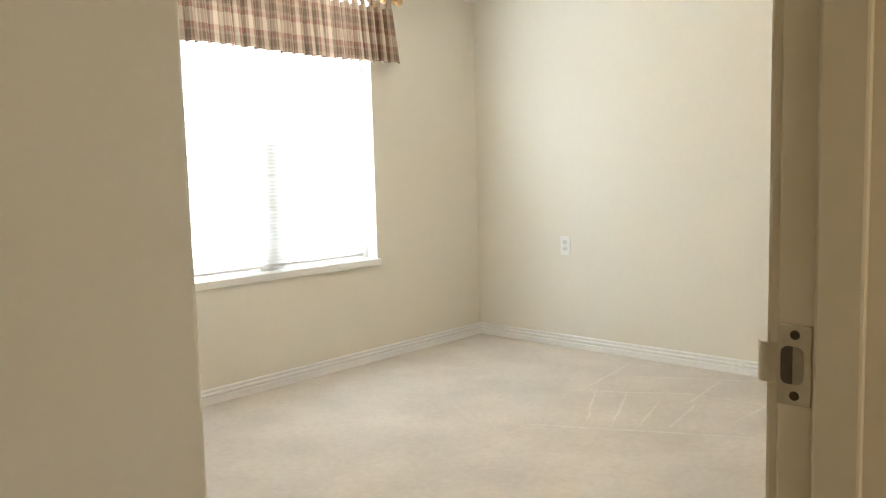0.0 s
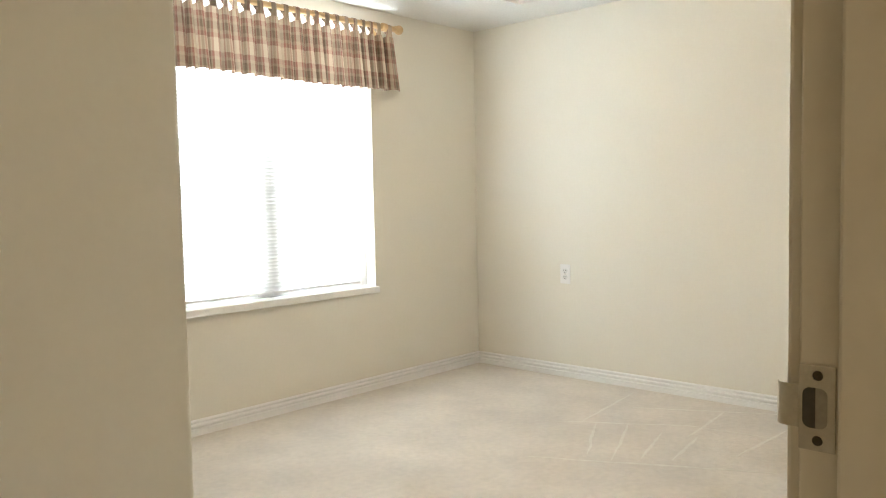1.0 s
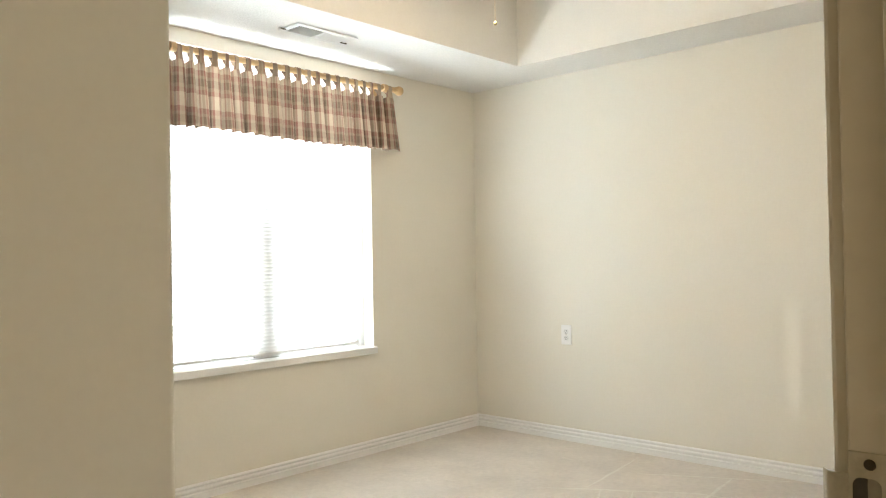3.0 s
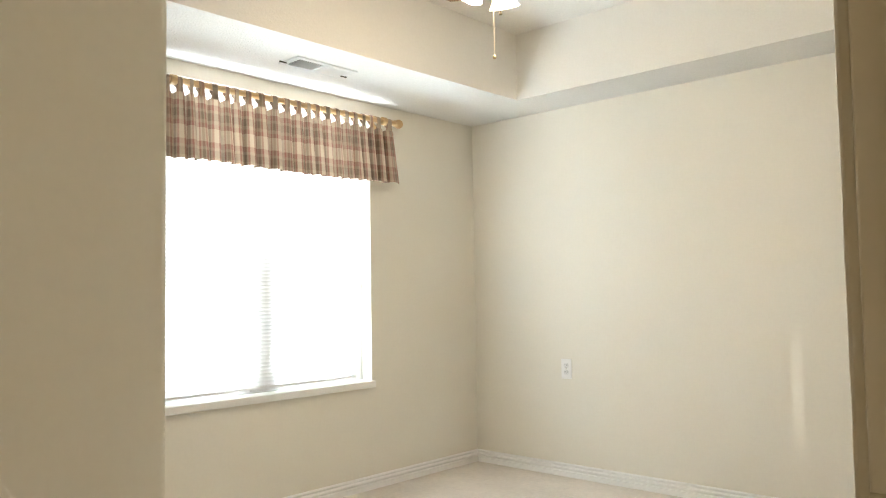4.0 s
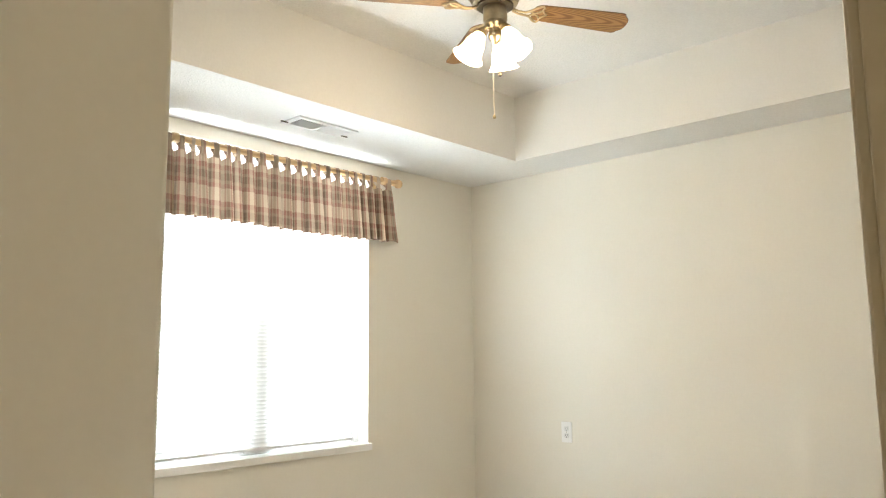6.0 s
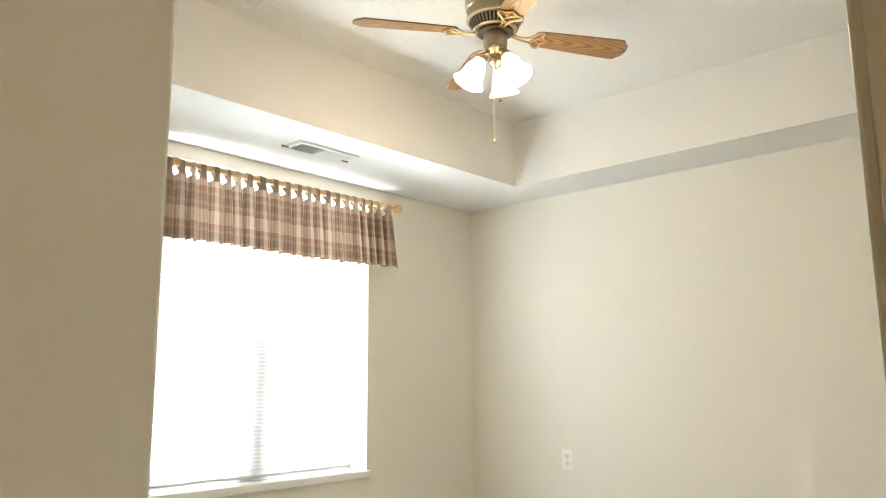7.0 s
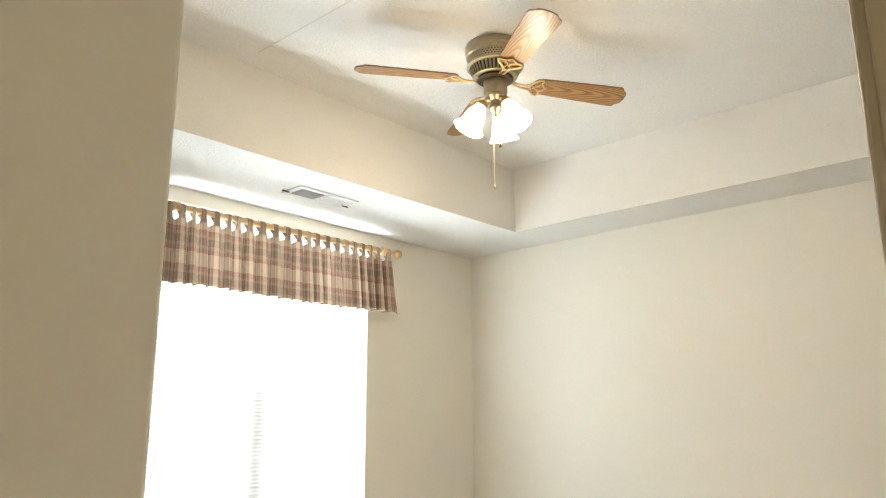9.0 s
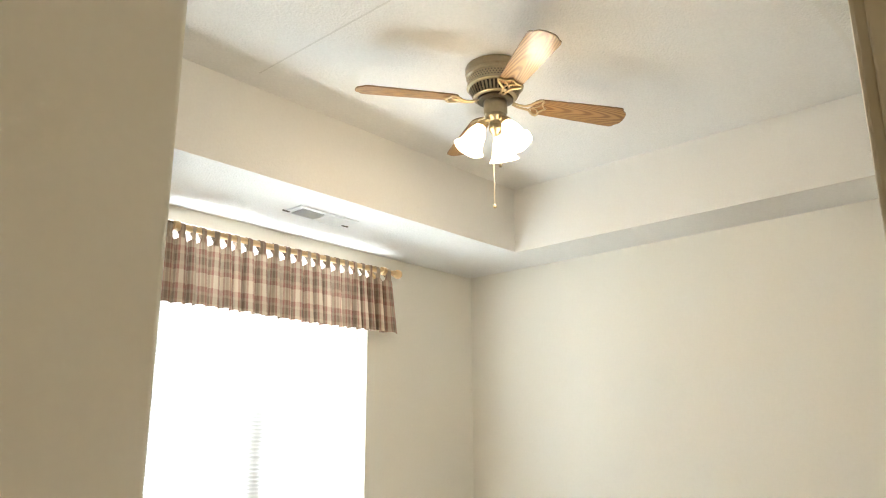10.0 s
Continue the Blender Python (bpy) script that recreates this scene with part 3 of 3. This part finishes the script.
for i in range(40):
    a = 2 * math.pi * i / 40
    for bmx, half, off, turn in ((fins, 0.0042, 0.0035, 0.0), (gaps, 0.0042, 0.0012, math.pi / 40)):
        c, s = math.cos(a + turn), math.sin(a + turn)
        quad = []
        for r, z in ((0.112, TOP - 0.106), (0.096, TOP - 0.141)):
            for k in (-1, 1):
                quad.append(Vector(((r + off) * c - k * half * s, (r + off) * s + k * half * c, z - 0.4 * off)))
        back = [q - Vector((c, s, 0)) * off * 1.5 for q in quad]
        vs = [bmx.verts.new(q) for q in quad + back]
        for f in ((0, 1, 3, 2), (0, 4, 5, 1), (2, 3, 7, 6), (0, 2, 6, 4), (1, 5, 7, 3)):
            bmx.faces.new([vs[q] for q in f])
part("cooling_fins", fins, BRASS, housing, "ring of upright cast fins")
part("cooling_slots", gaps, SLOT, housing, "dark strips for the shade between the fins")
part("rotor", lathe(bmesh.new(), [(0, TOP - 0.149), (0.078, TOP - 0.149), (0.080, TOP - 0.153), (0.080, TOP - 0.160), (0.070, TOP - 0.164), (0, TOP - 0.164)], 36), DARK, fan, "dark rotor plate", smooth=35)
sw = [(0, 2.700), (0.050, 2.700), (0.052, 2.695), (0.052, 2.640), (0.047, 2.632), (0.049, 2.626), (0.049, 2.618), (0.040, 2.606), (0.030, 2.600), (0.027, 2.585), (0.032, 2.575), (0.030, 2.560), (0.018, 2.545), (0.010, 2.535), (0, 2.530)]
part("switch_housing", lathe(bmesh.new(), sw, 36), BRASS, fan, smooth=35)

blade_line = []
for i in range(9):                                        # rounded root
    a = math.pi / 2 + math.pi * i / 8
    blade_line.append((0.205 + 0.045 * math.cos(a) * 0.8, 0.048 * math.sin(a)))
blade_line += [(0.40, -0.058), (0.565, -0.064), (0.578, -0.060), (0.583, -0.050), (0.592, -0.042), (0.602, -0.034), (0.608, -0.015), (0.609, 0.0),
               (0.608, 0.015), (0.602, 0.034), (0.592, 0.042), (0.583, 0.050), (0.578, 0.060), (0.565, 0.064), (0.40, 0.058)]
blade_line = [(0.17 + (x - 0.17) * 1.03, y * 1.08) for x, y in blade_line]
core = [(0.205 + (x - 0.205) * 0.994, y * 0.975) for x, y in blade_line]
for i in range(4):
    turn = Matrix.Translation((0, 0, FZ)) @ Matrix.Rotation(radians(57 + 90 * i), 4, "Z")
    m = turn @ Matrix.Rotation(radians(-12), 4, "X") @ Matrix.Rotation(radians(1.5), 4, "Y")
    bm = prism(bmesh.new(), core, 0.0064, Matrix.Translation((0, 0, -0.0032)))
    bmesh.ops.recalc_face_normals(bm, faces=bm.faces[:])
    blade = part("blade", bm, OAK, fan, "oak-veneered fan blade")
    blade.matrix_local = m
    bm = prism(bmesh.new(), blade_line, 0.005, Matrix.Translation((0, 0, -0.0025)))
    bmesh.ops.recalc_face_normals(bm, faces=bm.faces[:])
    part("edge_band", bm, EDGE, blade, "dark blade edge")
    iron = bmesh.new()
    for s in (-1, 1):
        tube(iron, [(0.080, 0.006 * s, -0.002), (0.105, 0.008 * s, -0.012), (0.135, 0.010 * s, -0.015), (0.160, 0.018 * s, -0.011), (0.176, 0.036 * s, -0.009), (0.192, 0.050 * s, -0.009), (0.206, 0.054 * s, -0.008), (0.213, 0.044 * s, -0.008), (0.210, 0.028 * s, -0.008), (0.222, 0.012 * s, -0.008), (0.236, 0.0, -0.008)], [0.005, 0.005, 0.005, 0.0055, 0.006, 0.0055, 0.005, 0.0045, 0.0045, 0.0045, 0.004], 8)
        tube(iron, [(0.160, 0.012 * s, -0.010), (0.180, 0.003 * s, -0.009), (0.196, 0.010 * s, -0.008), (0.208, 0.026 * s, -0.008)], 0.0042, 8)
    arm = part("blade_arm", iron, GOLD, fan, "scrolled brass blade arm", smooth=50)
    arm.matrix_local = m

for i, ang in enumerate((145, 262, 22)):
    turn = Matrix.Translation((0, 0, 2.61)) @ Matrix.Rotation(radians(ang), 4, "Z")
    bm = bmesh.new()
    tube(bm, [turn @ Vector(p) for p in ((0.020, 0, -0.010), (0.038, 0, -0.002), (0.055, 0, -0.010), (0.062, 0, -0.024))], 0.0085, 10)
    tiltm = turn @ pose(0.060, 0, -0.022) @ Matrix.Rotation(radians(-28), 4, "Y")
    lathe(bm, [(0, 0.006), (0.020, 0.004), (0.024, -0.004), (0.026, -0.020), (0.022, -0.022), (0, -0.022)], 24, tiltm)
    holder = part("lamp_holder", bm, GOLD, fan, smooth=40)
    outer = [(0.0225, -0.012), (0.026, -0.026), (0.034, -0.042), (0.042, -0.062), (0.046, -0.085), (0.050, -0.108), (0.058, -0.126), (0.068, -0.138)]
    inner = [(r - 0.003, z) for r, z in reversed(outer)]
    bm = bmesh.new()
    segs, rings = 36, []
    for r, z in outer + inner:
        rings.append([bm.verts.new(tiltm @ Vector((r * (1 + 0.03 * max(0, (-z - 0.11) / 0.03) * math.cos(6 * a)) * math.cos(a), r * (1 + 0.03 * max(0, (-z - 0.11) / 0.03) * math.cos(6 * a)) * math.sin(a), z))) for a in (2 * math.pi * q / segs for q in range(segs))])
    for a, b in zip(rings, rings[1:]):
        for q in range(segs):
            bm.faces.new((a[q], a[(q + 1) % segs], b[(q + 1) % segs], b[q]))
    bmesh.ops.recalc_face_normals(bm, faces=bm.faces[:])
    part("shade", bm, LIT, holder, "lit frosted bell glass shade", smooth=60)
    lamp = new("bulb_light", bpy.data.lights.new("bulb_light", "POINT"))
    lamp.data.energy, lamp.data.color, lamp.data.shadow_soft_size = 11.0, (1.0, 0.82, 0.60), 0.05
    lamp.location = Matrix.Translation((FX, FY, 0)) @ tiltm @ Vector((0, 0, -0.135))

for x, y, z0, z1, fob in ((-0.043, -0.018, 2.565, 2.205, GOLD), (0.0, -0.02, 2.54, 2.400, DARK)):
    bm = bmesh.new()
    tube(bm, [(x, y, z0), (x, y, (z0 + z1) / 2), (x, y, z1)], 0.0016, 6)
    chain = part("pull_chain", bm, CHAIN, fan)
    part("fob", lathe(bmesh.new(), [(0, z1 + 0.004), (0.003, z1 + 0.002), (0.0075, z1 - 0.008), (0.006, z1 - 0.014), (0, z1 - 0.016)], 14, Matrix.Translation((x, y, 0))), fob, chain, smooth=60)

# ---- vacuum tracks in the carpet ----
TRACKS = [((-1.48, -1.54), (-1.22, -2.03), (-0.98, -2.50)),
          ((-0.98, -1.22), (-0.83, -1.46), (-0.56, -1.90), (-0.50, -2.34)),
          ((-0.12, -1.34), (-0.82, -1.42)),
          ((-0.42, -1.50), (-0.25, -1.83), (-0.06, -2.19)),
          ((-0.18, -1.94), (-0.74, -1.98)),
          ((-0.33, -2.32), (-0.88, -2.28)),
          ((-0.82, -1.50), (-1.28, -1.74)),
          ((-0.72, -1.64), (-1.28, -1.87)),
          ((-0.76, -1.85), (-1.18, -1.96)),
          ((-0.71, -2.02), (-1.11, -2.08))]
bm = bmesh.new()
for line in TRACKS:
    pts = []
    for a, b in zip(line, line[1:]):
        for q in range(14):
            f = q / 14
            pts.append(Vector((a[0] + (b[0] - a[0]) * f, a[1] + (b[1] - a[1]) * f, 0)))
    pts.append(Vector((*line[-1], 0)))
    rows = []
    for q, p in enumerate(pts):
        d = (pts[min(q + 1, len(pts) - 1)] - pts[max(q - 1, 0)]).normalized()
        side = Vector((-d.y, d.x, 0))
        w = (0.0055 + 0.004 * noise.noise(p * 22)) * (0.3 + 0.7 * math.sin(math.pi * min(1, max(0, q / (len(pts) - 1)))))
        p = p + side * 0.008 * noise.noise(p * 9)
        rows.append([bm.verts.new(p + side * w * s + Vector((0, 0, z))) for s, z in ((-1.6, 0.0242), (0, 0.0268), (1.6, 0.0242))])
    for a, b in zip(rows, rows[1:]):
        for q in range(2):
            f = bm.faces.new((a[q], a[q + 1], b[q + 1], b[q]))
            f.smooth = True
bmesh.ops.recalc_face_normals(bm, faces=bm.faces[:])
tagged(part("vacuum_track", bm, BRUSHED, floor, "raised carpet pile left by a vacuum"), kind="stuff")
